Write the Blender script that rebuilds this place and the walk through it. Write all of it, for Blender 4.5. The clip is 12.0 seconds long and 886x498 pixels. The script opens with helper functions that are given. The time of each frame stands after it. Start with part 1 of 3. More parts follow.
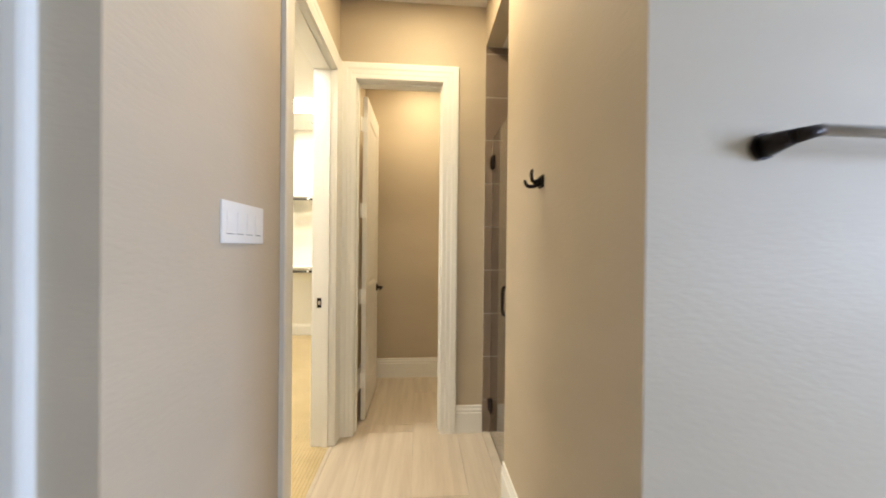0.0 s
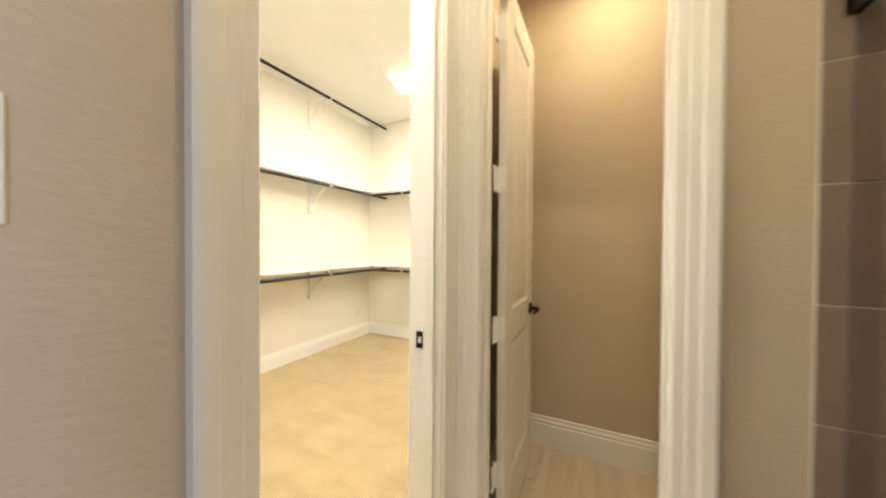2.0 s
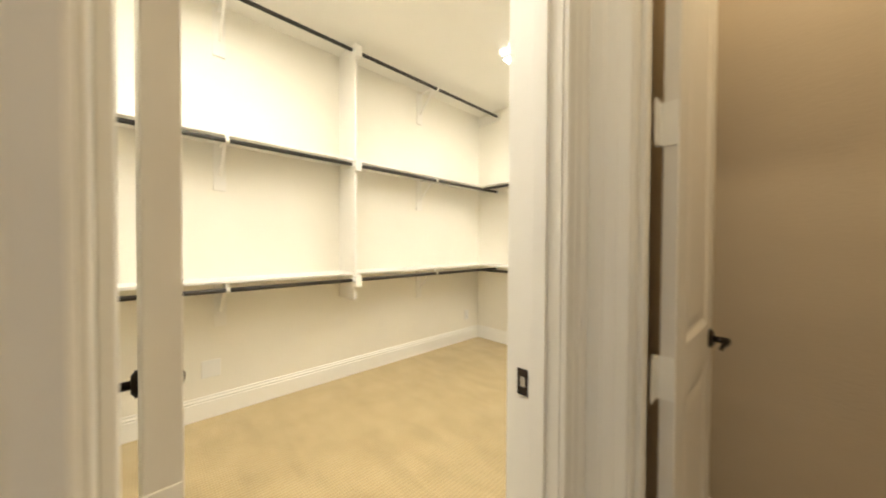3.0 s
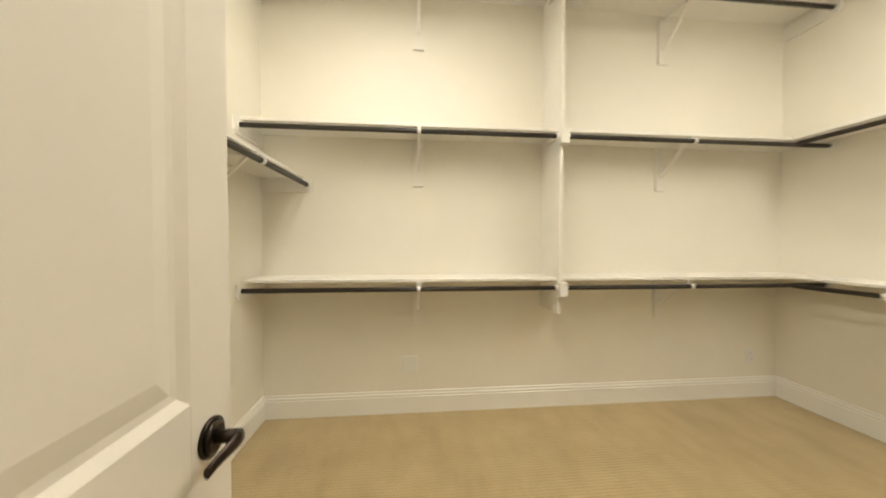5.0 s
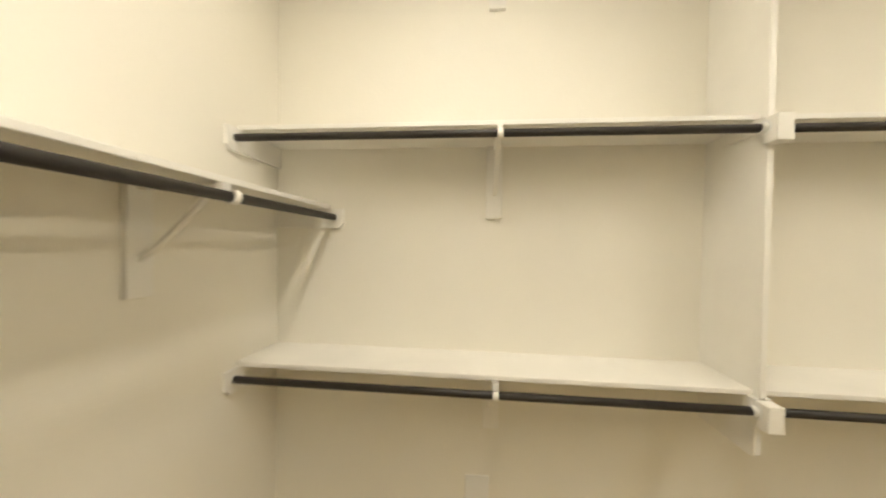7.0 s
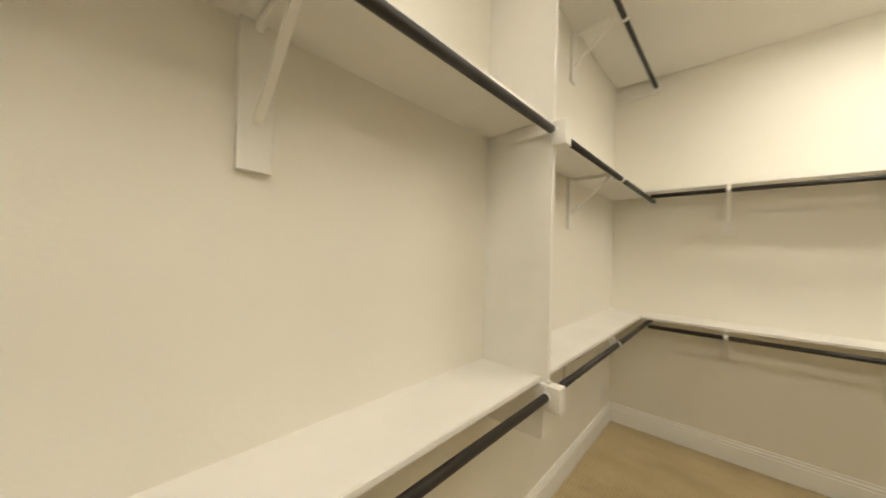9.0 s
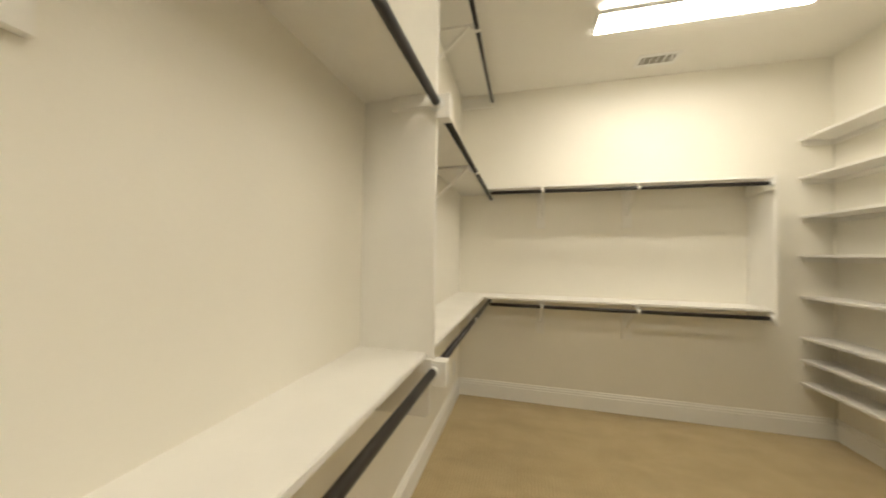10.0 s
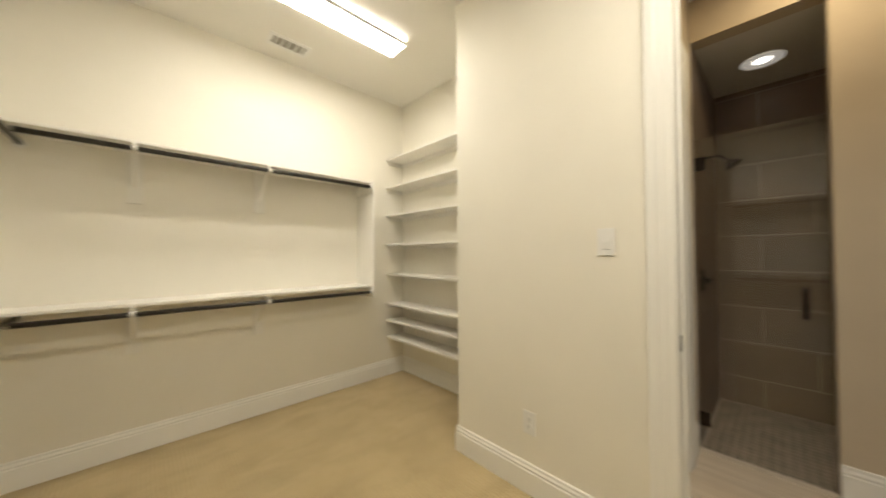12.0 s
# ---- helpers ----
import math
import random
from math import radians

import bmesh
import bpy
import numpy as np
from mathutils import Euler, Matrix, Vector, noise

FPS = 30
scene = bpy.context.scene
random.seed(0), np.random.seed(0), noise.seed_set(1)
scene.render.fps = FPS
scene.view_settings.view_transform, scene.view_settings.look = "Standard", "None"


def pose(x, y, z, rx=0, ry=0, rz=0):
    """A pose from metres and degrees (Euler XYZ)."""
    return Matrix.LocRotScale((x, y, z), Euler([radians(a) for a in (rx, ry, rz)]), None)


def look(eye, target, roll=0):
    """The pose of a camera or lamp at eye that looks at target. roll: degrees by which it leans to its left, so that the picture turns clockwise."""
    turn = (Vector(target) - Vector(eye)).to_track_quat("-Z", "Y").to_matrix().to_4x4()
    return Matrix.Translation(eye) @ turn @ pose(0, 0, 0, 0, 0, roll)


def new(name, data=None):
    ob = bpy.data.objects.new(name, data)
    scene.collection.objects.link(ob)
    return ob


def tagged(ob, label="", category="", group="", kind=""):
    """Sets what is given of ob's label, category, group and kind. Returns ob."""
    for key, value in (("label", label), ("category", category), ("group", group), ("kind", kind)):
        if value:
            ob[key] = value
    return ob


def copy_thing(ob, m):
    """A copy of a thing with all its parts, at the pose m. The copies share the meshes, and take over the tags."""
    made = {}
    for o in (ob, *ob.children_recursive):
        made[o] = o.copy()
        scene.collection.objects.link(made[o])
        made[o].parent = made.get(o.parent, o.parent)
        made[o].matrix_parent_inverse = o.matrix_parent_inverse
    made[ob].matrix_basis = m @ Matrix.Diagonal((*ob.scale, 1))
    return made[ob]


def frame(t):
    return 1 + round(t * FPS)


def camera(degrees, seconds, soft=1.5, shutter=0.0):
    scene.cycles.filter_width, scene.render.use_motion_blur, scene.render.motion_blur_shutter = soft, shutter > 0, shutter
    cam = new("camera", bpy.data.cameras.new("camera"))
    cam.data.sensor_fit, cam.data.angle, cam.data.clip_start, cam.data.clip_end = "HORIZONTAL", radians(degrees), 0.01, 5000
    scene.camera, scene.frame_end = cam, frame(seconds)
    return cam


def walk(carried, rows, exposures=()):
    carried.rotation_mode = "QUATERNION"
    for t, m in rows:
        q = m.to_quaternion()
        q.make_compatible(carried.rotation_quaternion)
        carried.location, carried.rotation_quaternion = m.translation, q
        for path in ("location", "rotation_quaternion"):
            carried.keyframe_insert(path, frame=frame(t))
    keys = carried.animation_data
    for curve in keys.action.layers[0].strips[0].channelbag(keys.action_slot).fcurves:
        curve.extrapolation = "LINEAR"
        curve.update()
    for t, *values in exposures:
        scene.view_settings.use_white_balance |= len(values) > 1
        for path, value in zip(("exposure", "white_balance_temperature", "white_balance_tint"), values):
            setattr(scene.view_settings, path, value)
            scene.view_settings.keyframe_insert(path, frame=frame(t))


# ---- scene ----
cam = camera(109.0, 12.0, soft=1.8, shutter=0.5)
PATH = [
    (0, (0.634, 0.255, 1.322), (0.775, 2.25, 1.313), 0.6),
    (0.5, (0.652, 0.598, 1.322), (0.645, 2.598, 1.315), 0.7),
    (1, (0.655, 0.896, 1.328), (0.411, 2.881, 1.312), 0.5),
    (1.5, (0.64, 1.139, 1.324), (0.085, 3.06, 1.301), 0.4),
    (2, (0.574, 1.341, 1.312), (-0.298, 3.14, 1.286), 0.35),
    (2.5, (0.491, 1.532, 1.297), (-0.695, 3.142, 1.268), 0.4),
    (3, (0.397, 1.711, 1.287), (-1.057, 3.084, 1.256), 0.3),
    (3.2, (0.355, 1.774, 1.285), (-1.188, 3.046, 1.245), 0.4),
    (4.8, (-0.038, 2.09, 1.269), (-2.017, 2.375, 1.224), 0.3),
    (5, (-0.123, 2.084, 1.275), (-2.114, 2.271, 1.227), 0.2),
    (5.5, (-0.323, 2.074, 1.291), (-2.32, 1.975, 1.239), 0.1),
    (6, (-0.537, 2.028, 1.333), (-2.504, 1.67, 1.29), 0.2),
    (6.5, (-0.741, 2.02, 1.439), (-2.702, 1.627, 1.41), 0.4),
    (7, (-0.928, 2.025, 1.548), (-2.919, 1.834, 1.517), 0.9),
    (7.5, (-1.097, 2.038, 1.584), (-3.077, 2.314, 1.579), 1.4),
    (7.7, (-1.177, 2.023, 1.613), (-3.123, 2.482, 1.585), 1.5),
    (9.3, (-1.73, 1.867, 1.468), (-2.854, 3.521, 1.5), 1.3),
    (9.5, (-1.782, 1.862, 1.446), (-2.732, 3.622, 1.481), 1.2),
    (10, (-1.831, 1.899, 1.398), (-2.327, 3.836, 1.441), 0.8),
    (10.5, (-1.827, 1.95, 1.366), (-1.837, 3.95, 1.41), 0.3),
    (11, (-1.776, 1.986, 1.318), (-1.333, 3.935, 1.381), 0.1),
    (11.5, (-1.724, 2.043, 1.335), (-0.812, 3.823, 1.379), -0.2),
    (12, (-1.624, 2.106, 1.316), (-0.251, 3.56, 1.355), -0.3),
]
EXPOSURES = [
    (0, -0.05, 6380, 10),
    (0.5, 0, 6100, 10),
    (1, 0, 6280, 10),
    (1.5, -0.02, 6380, 10),
    (2, -0.07, 6400, 10),
    (2.5, -0.2, 6350, 10),
    (3, -0.36, 6330, 10),
    (5, -0.96, 6480, 10),
    (6, -0.98, 6480, 10),
    (7, -1.08, 6480, 10),
    (7.5, -1.13, 6480, 10),
    (9.5, -1.3, 6480, 10),
    (10.5, -1.26, 6480, 10),
    (11.2, -1.25, 6480, 10),
    (12, -1.15, 6450, 10),
]
walk(cam, [(t, look(eye, target, roll)) for t, eye, target, roll in PATH], EXPOSURES)

# ---- world and light ----
world = bpy.data.worlds.new("world")
scene.world = world
world.use_nodes = True
wn = world.node_tree.nodes
sky = wn.new("ShaderNodeTexSky")
sky.sky_type, sky.sun_disc, sky.sun_elevation, sky.sun_rotation = "NISHITA", False, radians(35), radians(200)
wn["Background"].inputs["Strength"].default_value = 0.1
world.node_tree.links.new(sky.outputs[0], wn["Background"].inputs[0])


def area_lamp(name, m, sx, sy, power, colour, shape="RECTANGLE", spread=180):
    d = bpy.data.lights.new(name, "AREA")
    d.shape, d.size, d.size_y, d.energy, d.color, d.spread = shape, sx, sy, power, colour, radians(spread)
    ob = new(name, d)
    ob.matrix_world = m
    return ob


WARM = (1.0, 0.79, 0.49)
area_lamp("window_daylight", look((4.52, -1.1, 1.7), (0.0, 1.0, 1.5)), 1.2, 1.4, 196, (0.53, 0.68, 1.0))
# Hall and toilet lamps: unseen sources, assumed and tuned; the shower's is real.
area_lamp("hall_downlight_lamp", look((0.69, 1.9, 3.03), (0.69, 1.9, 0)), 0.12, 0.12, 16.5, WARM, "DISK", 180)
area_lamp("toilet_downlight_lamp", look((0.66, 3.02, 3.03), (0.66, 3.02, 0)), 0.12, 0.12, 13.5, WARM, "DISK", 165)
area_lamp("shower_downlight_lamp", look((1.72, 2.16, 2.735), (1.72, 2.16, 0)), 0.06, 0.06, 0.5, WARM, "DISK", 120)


# ---- materials ----
def material(name, colour, rough=0.6, metal=0.0, vary=0.06, scale=6.0, grain=120.0, bump=0.0, bump_scale=None,
             stretch=(1, 1, 1), colour2=None, coat=0.0, random=0.0):
    """A surface with large patches and fine grain in colour, roughness and relief."""
    m = bpy.data.materials.new(name)
    m.use_nodes = True
    nt = m.node_tree
    n, l = nt.nodes, nt.links
    p = n["Principled BSDF"]
    tc = n.new("ShaderNodeTexCoord")
    mp = n.new("ShaderNodeMapping")
    mp.inputs["Scale"].default_value = stretch
    l.new(tc.outputs["Object"], mp.inputs[0])
    src = mp.outputs[0]
    if random:
        info = n.new("ShaderNodeObjectInfo")
        add = n.new("ShaderNodeVectorMath")
        add.operation = "MULTIPLY_ADD"
        l.new(info.outputs["Random"], add.inputs[0])
        add.inputs[1].default_value = (37, 53, 71)
        l.new(src, add.inputs[2])
        src = add.outputs[0]
    big, fine = n.new("ShaderNodeTexNoise"), n.new("ShaderNodeTexNoise")
    big.inputs["Scale"].default_value, big.inputs["Detail"].default_value = scale, 4
    fine.inputs["Scale"].default_value, fine.inputs["Detail"].default_value = grain, 3
    l.new(src, big.inputs["Vector"])
    l.new(src, fine.inputs["Vector"])
    mix = n.new("ShaderNodeMix")
    mix.data_type = "RGBA"
    c2 = colour2 or tuple(c * (1 - 2 * vary) for c in colour)
    mix.inputs["A"].default_value, mix.inputs["B"].default_value = (*colour, 1), (*c2, 1)
    ramp = n.new("ShaderNodeMapRange")
    ramp.inputs["From Min"].default_value, ramp.inputs["From Max"].default_value = 0.35, 0.65
    l.new(big.outputs["Fac"], ramp.inputs["Value"])
    l.new(ramp.outputs[0], mix.inputs["Factor"])
    mix2 = n.new("ShaderNodeMix")
    mix2.data_type, mix2.blend_type = "RGBA", "MULTIPLY"
    mix2.inputs["Factor"].default_value = vary
    l.new(mix.outputs["Result"], mix2.inputs["A"])
    l.new(fine.outputs["Fac"], mix2.inputs["B"])
    out = mix2.outputs["Result"]
    if random:
        hsv = n.new("ShaderNodeHueSaturation")
        mr = n.new("ShaderNodeMapRange")
        mr.inputs["To Min"].default_value, mr.inputs["To Max"].default_value = 1 - random, 1 + random
        l.new(info.outputs["Random"], mr.inputs["Value"])
        l.new(mr.outputs[0], hsv.inputs["Value"])
        l.new(out, hsv.inputs["Color"])
        out = hsv.outputs[0]
    l.new(out, p.inputs["Base Color"])
    rr = n.new("ShaderNodeMapRange")
    rr.inputs["To Min"].default_value, rr.inputs["To Max"].default_value = max(rough - 0.06, 0.02), min(rough + 0.06, 1)
    l.new(big.outputs["Fac"], rr.inputs["Value"])
    l.new(rr.outputs[0], p.inputs["Roughness"])
    p.inputs["Metallic"].default_value = metal
    p.inputs["Coat Weight"].default_value = coat
    if bump:
        b = n.new("ShaderNodeBump")
        b.inputs["Strength"].default_value, b.inputs["Distance"].default_value = bump, 0.002
        if bump_scale:
            bn = n.new("ShaderNodeTexNoise")
            bn.inputs["Scale"].default_value, bn.inputs["Detail"].default_value = bump_scale, 3
            l.new(src, bn.inputs["Vector"])
            l.new(bn.outputs["Fac"], b.inputs["Height"])
        else:
            l.new(fine.outputs["Fac"], b.inputs["Height"])
        l.new(b.outputs[0], p.inputs["Normal"])
    return m


WALL_TAN = material("beige_wall_paint", (0.56, 0.475, 0.35), 0.65, vary=0.03, scale=1.5, grain=90, bump=0.42, bump_scale=42, stretch=(1, 1, 2.4))
WALL_CREAM = material("cream_wall_paint", (0.85, 0.815, 0.715), 0.6, vary=0.02, scale=1.5, grain=90, bump=0.3, bump_scale=60)
CEILING = material("flat_ceiling_paint", (0.84, 0.815, 0.745), 0.85, vary=0.02, scale=1.2, grain=150, bump=0.3, bump_scale=120)
TRIM = material("white_trim_paint", (0.87, 0.855, 0.80), 0.5, vary=0.015, scale=1.5, grain=60)
DOOR = material("white_door_paint", (0.80, 0.77, 0.705), 0.42, vary=0.015, scale=1.5, grain=60)
SHELF = material("white_shelf_paint", (0.87, 0.845, 0.775), 0.42, vary=0.03, scale=3, grain=80, bump=0.08)
PLASTIC = material("white_plastic", (0.82, 0.81, 0.77), 0.3, vary=0.01, scale=3, grain=60)
BRONZE = material("oil_rubbed_bronze", (0.045, 0.034, 0.028), 0.32, 0.85, vary=0.2, scale=14, grain=160, bump=0.1)
ROD = material("dark_bronze_rod", (0.022, 0.017, 0.013), 0.5, 0.0, vary=0.15, scale=8, grain=120, bump=0.05)
# Base colour paled to put the window's reflection on the bar.
PALE_BAR = material("bronze_painted_reflection", (0.52, 0.50, 0.48), 0.28, 1.0, vary=0.1, scale=14, grain=160)
STEEL = material("satin_steel", (0.55, 0.53, 0.5), 0.25, 1.0, vary=0.05, scale=10, grain=100)
GROUT = material("pale_grout", (0.60, 0.53, 0.43), 0.85, vary=0.08, scale=8, grain=150, bump=0.3)
SHOWER_GROUT = material("light_shower_grout", (0.62, 0.58, 0.50), 0.85, vary=0.08, scale=8, grain=150)
PLANK = material("wood_look_tile", (0.62, 0.54, 0.43), 0.36, vary=0.12, scale=3.2, grain=26, stretch=(6.5, 0.5, 1),
                 colour2=(0.53, 0.45, 0.35), bump=0.08, random=0.03)
SHOWER_TILE = material("taupe_shower_tile", (0.275, 0.208, 0.155), 0.34, vary=0.08, scale=2.5, grain=30, stretch=(1, 1, 3),
                       colour2=(0.225, 0.172, 0.13), random=0.05)
MOSAIC = material("stone_mosaic", (0.34, 0.28, 0.215), 0.5, vary=0.15, scale=9, grain=80, colour2=(0.22, 0.18, 0.137), bump=0.2)


def carpet_material():
    """Looped carpet in fine ribs, with tufts along each rib and the streaks that a vacuum cleaner leaves in the pile."""
    m = material("beige_loop_carpet", (0.57, 0.45, 0.243), 0.95, vary=0.14, scale=3.5, grain=260,
                 colour2=(0.52, 0.405, 0.214), stretch=(1.2, 1.0, 1))
    nt = m.node_tree
    n, l = nt.nodes, nt.links
    tc = n.new("ShaderNodeTexCoord")
    waves = []
    for axis, scale, bend in (("X", 15.0, 2.6), ("Y", 24.0, 3.0)):
        w = n.new("ShaderNodeTexWave")
        w.bands_direction = axis
        w.inputs["Scale"].default_value, w.inputs["Distortion"].default_value = scale, bend
        w.inputs["Detail"].default_value, w.inputs["Detail Scale"].default_value = 2.0, 2.5
        l.new(tc.outputs["Object"], w.inputs["Vector"])
        waves.append(w)
    mul = n.new("ShaderNodeMath")
    mul.operation = "MULTIPLY_ADD"
    l.new(waves[1].outputs["Fac"], mul.inputs[0])
    mul.inputs[1].default_value = 0.45
    l.new(waves[0].outputs["Fac"], mul.inputs[2])
    b = n.new("ShaderNodeBump")
    b.inputs["Strength"].default_value, b.inputs["Distance"].default_value = 0.5, 0.005
    l.new(mul.outputs[0], b.inputs["Height"])
    p = n["Principled BSDF"]
    l.new(b.outputs[0], p.inputs["Normal"])
    p.inputs["Sheen Weight"].default_value = 0.25
    p.inputs["Specular IOR Level"].default_value = 0.1
    base = p.inputs["Base Color"].links[0].from_socket
    mix = n.new("ShaderNodeMix")
    mix.data_type, mix.blend_type = "RGBA", "MULTIPLY"
    mix.inputs["Factor"].default_value = 0.13
    l.new(base, mix.inputs["A"])
    l.new(mul.outputs[0], mix.inputs["B"])
    out = mix.outputs["Result"]
    for turn, scale, wide, dark in ((-0.5, 1.7, 3.2, 0.06), (0.25, 2.6, 2.8, 0.045)):
        mp = n.new("ShaderNodeMapping")
        mp.inputs["Rotation"].default_value = (0, 0, turn)
        mp.inputs["Scale"].default_value = (1, wide, 1)
        l.new(tc.outputs["Object"], mp.inputs[0])
        streak = n.new("ShaderNodeTexNoise")
        streak.inputs["Scale"].default_value, streak.inputs["Detail"].default_value = scale, 2.5
        l.new(mp.outputs[0], streak.inputs["Vector"])
        r = n.new("ShaderNodeMapRange")
        r.inputs["From Min"].default_value, r.inputs["From Max"].default_value = 0.47, 0.60
        r.inputs["To Min"].default_value, r.inputs["To Max"].default_value = 1.0, 1.0 - dark
        l.new(streak.outputs["Fac"], r.inputs["Value"])
        lay = n.new("ShaderNodeMix")
        lay.data_type, lay.blend_type = "RGBA", "MULTIPLY"
        lay.inputs["Factor"].default_value = 1.0
        l.new(out, lay.inputs["A"])
        l.new(r.outputs[0], lay.inputs["B"])
        out = lay.outputs["Result"]
    l.new(out, p.inputs["Base Color"])
    return m


CARPET = carpet_material()


def glow(name, colour, strength):
    m = bpy.data.materials.new(name)
    m.use_nodes = True
    p = m.node_tree.nodes["Principled BSDF"]
    p.inputs["Base Color"].default_value = (0.9, 0.9, 0.88, 1)
    p.inputs["Emission Color"].default_value = (*colour, 1)
    p.inputs["Emission Strength"].default_value = strength
    return m


TUBE_GLOW = glow("lit_acrylic_diffuser", (1.0, 0.925, 0.80), 84.0)
# Added glow on the diffuser's top rim, to brighten the ceiling around it.
HALO_GLOW = glow("ceiling_halo_strip", (1.0, 0.925, 0.80), 84.0)
# South fixture's own strength, tuned to balance the closet walls.
TUBE_GLOW_SOUTH = glow("lit_acrylic_diffuser_south", (1.0, 0.925, 0.80), 82.0)
# The trim ring is no lamp; this emission paints it evenly lit.
RING_GLOW = glow("glowing_trim_ring", (1.0, 0.93, 0.82), 0.6)
CAN_GLOW = glow("lit_downlight_lens", (1.0, 0.93, 0.82), 6.0)
GLASS = bpy.data.materials.new("clear_shower_glass")
GLASS.use_nodes = True
gp = GLASS.node_tree.nodes["Principled BSDF"]
gp.inputs["Base Color"].default_value = (0.76, 0.75, 0.72, 1)
gp.inputs["Roughness"].default_value, gp.inputs["Transmission Weight"].default_value, gp.inputs["IOR"].default_value = 0.0, 1.0, 1.45
DUCT_SHADE = material("painted_duct_shade", (0.30, 0.28, 0.24), 0.7)
SLOT_SHADE = material("painted_slot_shade", (0.02, 0.02, 0.02), 0.6)


# ---- building helpers ----
def box(bm, x0, x1, y0, y1, z0, z1, bevel=0.0, mat=0):
    m = Matrix.LocRotScale(((x0 + x1) / 2, (y0 + y1) / 2, (z0 + z1) / 2), None, (abs(x1 - x0), abs(y1 - y0), abs(z1 - z0)))
    g = bmesh.ops.create_cube(bm, size=1, matrix=m)
    faces = {f for v in g["verts"] for f in v.link_faces}
    for f in faces:
        f.material_index = mat
    if bevel:
        edges = {e for v in g["verts"] for e in v.link_edges}
        bmesh.ops.bevel(bm, geom=list(edges), offset=bevel, segments=2, affect="EDGES", profile=0.5)


def rod_between(bm, a, b, r, seg=16, r2=None):
    a, b = Vector(a), Vector(b)
    q = (b - a).to_track_quat("Z", "Y").to_matrix().to_4x4()
    bmesh.ops.create_cone(bm, cap_ends=True, segments=seg, radius1=r, radius2=r if r2 is None else r2, depth=(b - a).length,
                          matrix=Matrix.Translation((a + b) / 2) @ q)


def prism(bm, outline, axis, a0, a1):
    """An outline of (u, v) pairs drawn out along an axis. axis x: (y, z); axis y: (x, z); axis z: (x, y)."""
    def at(u, v, a):
        return {"x": (a, u, v), "y": (u, a, v), "z": (u, v, a)}[axis]
    lo = [bm.verts.new(at(u, v, a0)) for u, v in outline]
    hi = [bm.verts.new(at(u, v, a1)) for u, v in outline]
    k = len(outline)
    for i in range(k):
        bm.faces.new((lo[i], lo[(i + 1) % k], hi[(i + 1) % k], hi[i]))
    bm.faces.new(lo[::-1])
    bm.faces.new(hi)
    bmesh.ops.recalc_face_normals(bm, faces=bm.faces[:])


def mesh_of(name, bm, mats, smooth=False):
    me = bpy.data.meshes.new(name)
    bm.to_mesh(me)
    bm.free()
    for m in mats if isinstance(mats, (list, tuple)) else [mats]:
        me.materials.append(m)
    if smooth:
        for p in me.polygons:
            p.use_smooth = len(p.vertices) == 4
    return me


def part(name, bm, mat, parent, label="", smooth=False):
    ob = new(name, mesh_of(name, bm, mat, smooth))
    ob.parent = parent
    if label:
        tagged(ob, label)
    return ob


def thing(name, label, category, at=(0, 0, 0), group=""):
    ob = new(name)
    ob.empty_display_size = 0.1
    ob.location = at
    return tagged(ob, label, category, group)


def structure(name, bm, mats, label, category):
    return tagged(new(name, mesh_of(name, bm, mats)), label, category, kind="structure")


# ---- the plan ----
HW, CE, CW = 0.065, -0.065, -2.468           # hall's west face, closet's east and west faces
CS, CN, JOG = 1.02, 5.095, 3.612             # closet's south and north faces, where its east wall steps back
AB = 0.557                                   # back of the shoe-shelf alcove
HE, HX = 1.085, 1.205                        # hall's east wall
FRONT = 0.86                                # where the hall opens to the bathroom
END, END2 = 2.50, 2.62                       # the wall at the hall's end
WB = 3.49                                    # back of the toilet room
CEIL, CEIL_H = 3.045, 3.045
DOOR_H = 2.485
CD0, CD1 = 1.683, 2.384                      # closet doorway
WD0, WD1 = 0.178, 0.777                      # toilet-room doorway
SH0, SH_TOP, SHB = 1.895, 2.76, 2.22         # shower opening, its head, its back wall
TOP = 3.25


def paint_by_side(bm, test):
    """Gives each face the second material where test(centre, normal) holds."""
    bmesh.ops.recalc_face_normals(bm, faces=bm.faces[:])
    for f in bm.faces:
        f.normal_update()
        f.material_index = 1 if test(f.calc_center_median(), f.normal) else 0


J = 0.018
bm = bmesh.new()
box(bm, CE, HW, FRONT, CD0 - J, 0, TOP)
box(bm, CE, HW, CD1 + J, JOG, 0, TOP)
box(bm, CE, HW, CD0 - J, CD1 + J, DOOR_H + J, TOP)
paint_by_side(bm, lambda c, n: n.x < -0.5 or (c.y > 3 and n.y > 0.5))
structure("wall_closet_hall", bm, [WALL_TAN, WALL_CREAM], "painted wall between closet and hall with a doorway", "wall")
bm = bmesh.new()
box(bm, CW - 0.12, CE, FRONT, CS, 0, TOP)
paint_by_side(bm, lambda c, n: n.y > 0.5)
structure("wall_closet_south", bm, [WALL_TAN, WALL_CREAM], "painted wall, cream inside the closet, beige outside", "wall")
bm = bmesh.new()
box(bm, CW - 0.12, CW, CS, CN + 0.12, 0, TOP)
structure("wall_closet_west", bm, [WALL_CREAM], "cream painted closet wall", "wall")
bm = bmesh.new()
box(bm, CW, AB + 0.12, CN, CN + 0.12, 0, TOP)
structure("wall_closet_north", bm, [WALL_CREAM], "cream painted closet end wall", "wall")
bm = bmesh.new()
box(bm, AB, AB + 0.12, JOG, CN, 0, TOP)
structure("wall_alcove_back", bm, [WALL_CREAM], "cream painted back wall of the shoe shelves", "wall")
bm = bmesh.new()
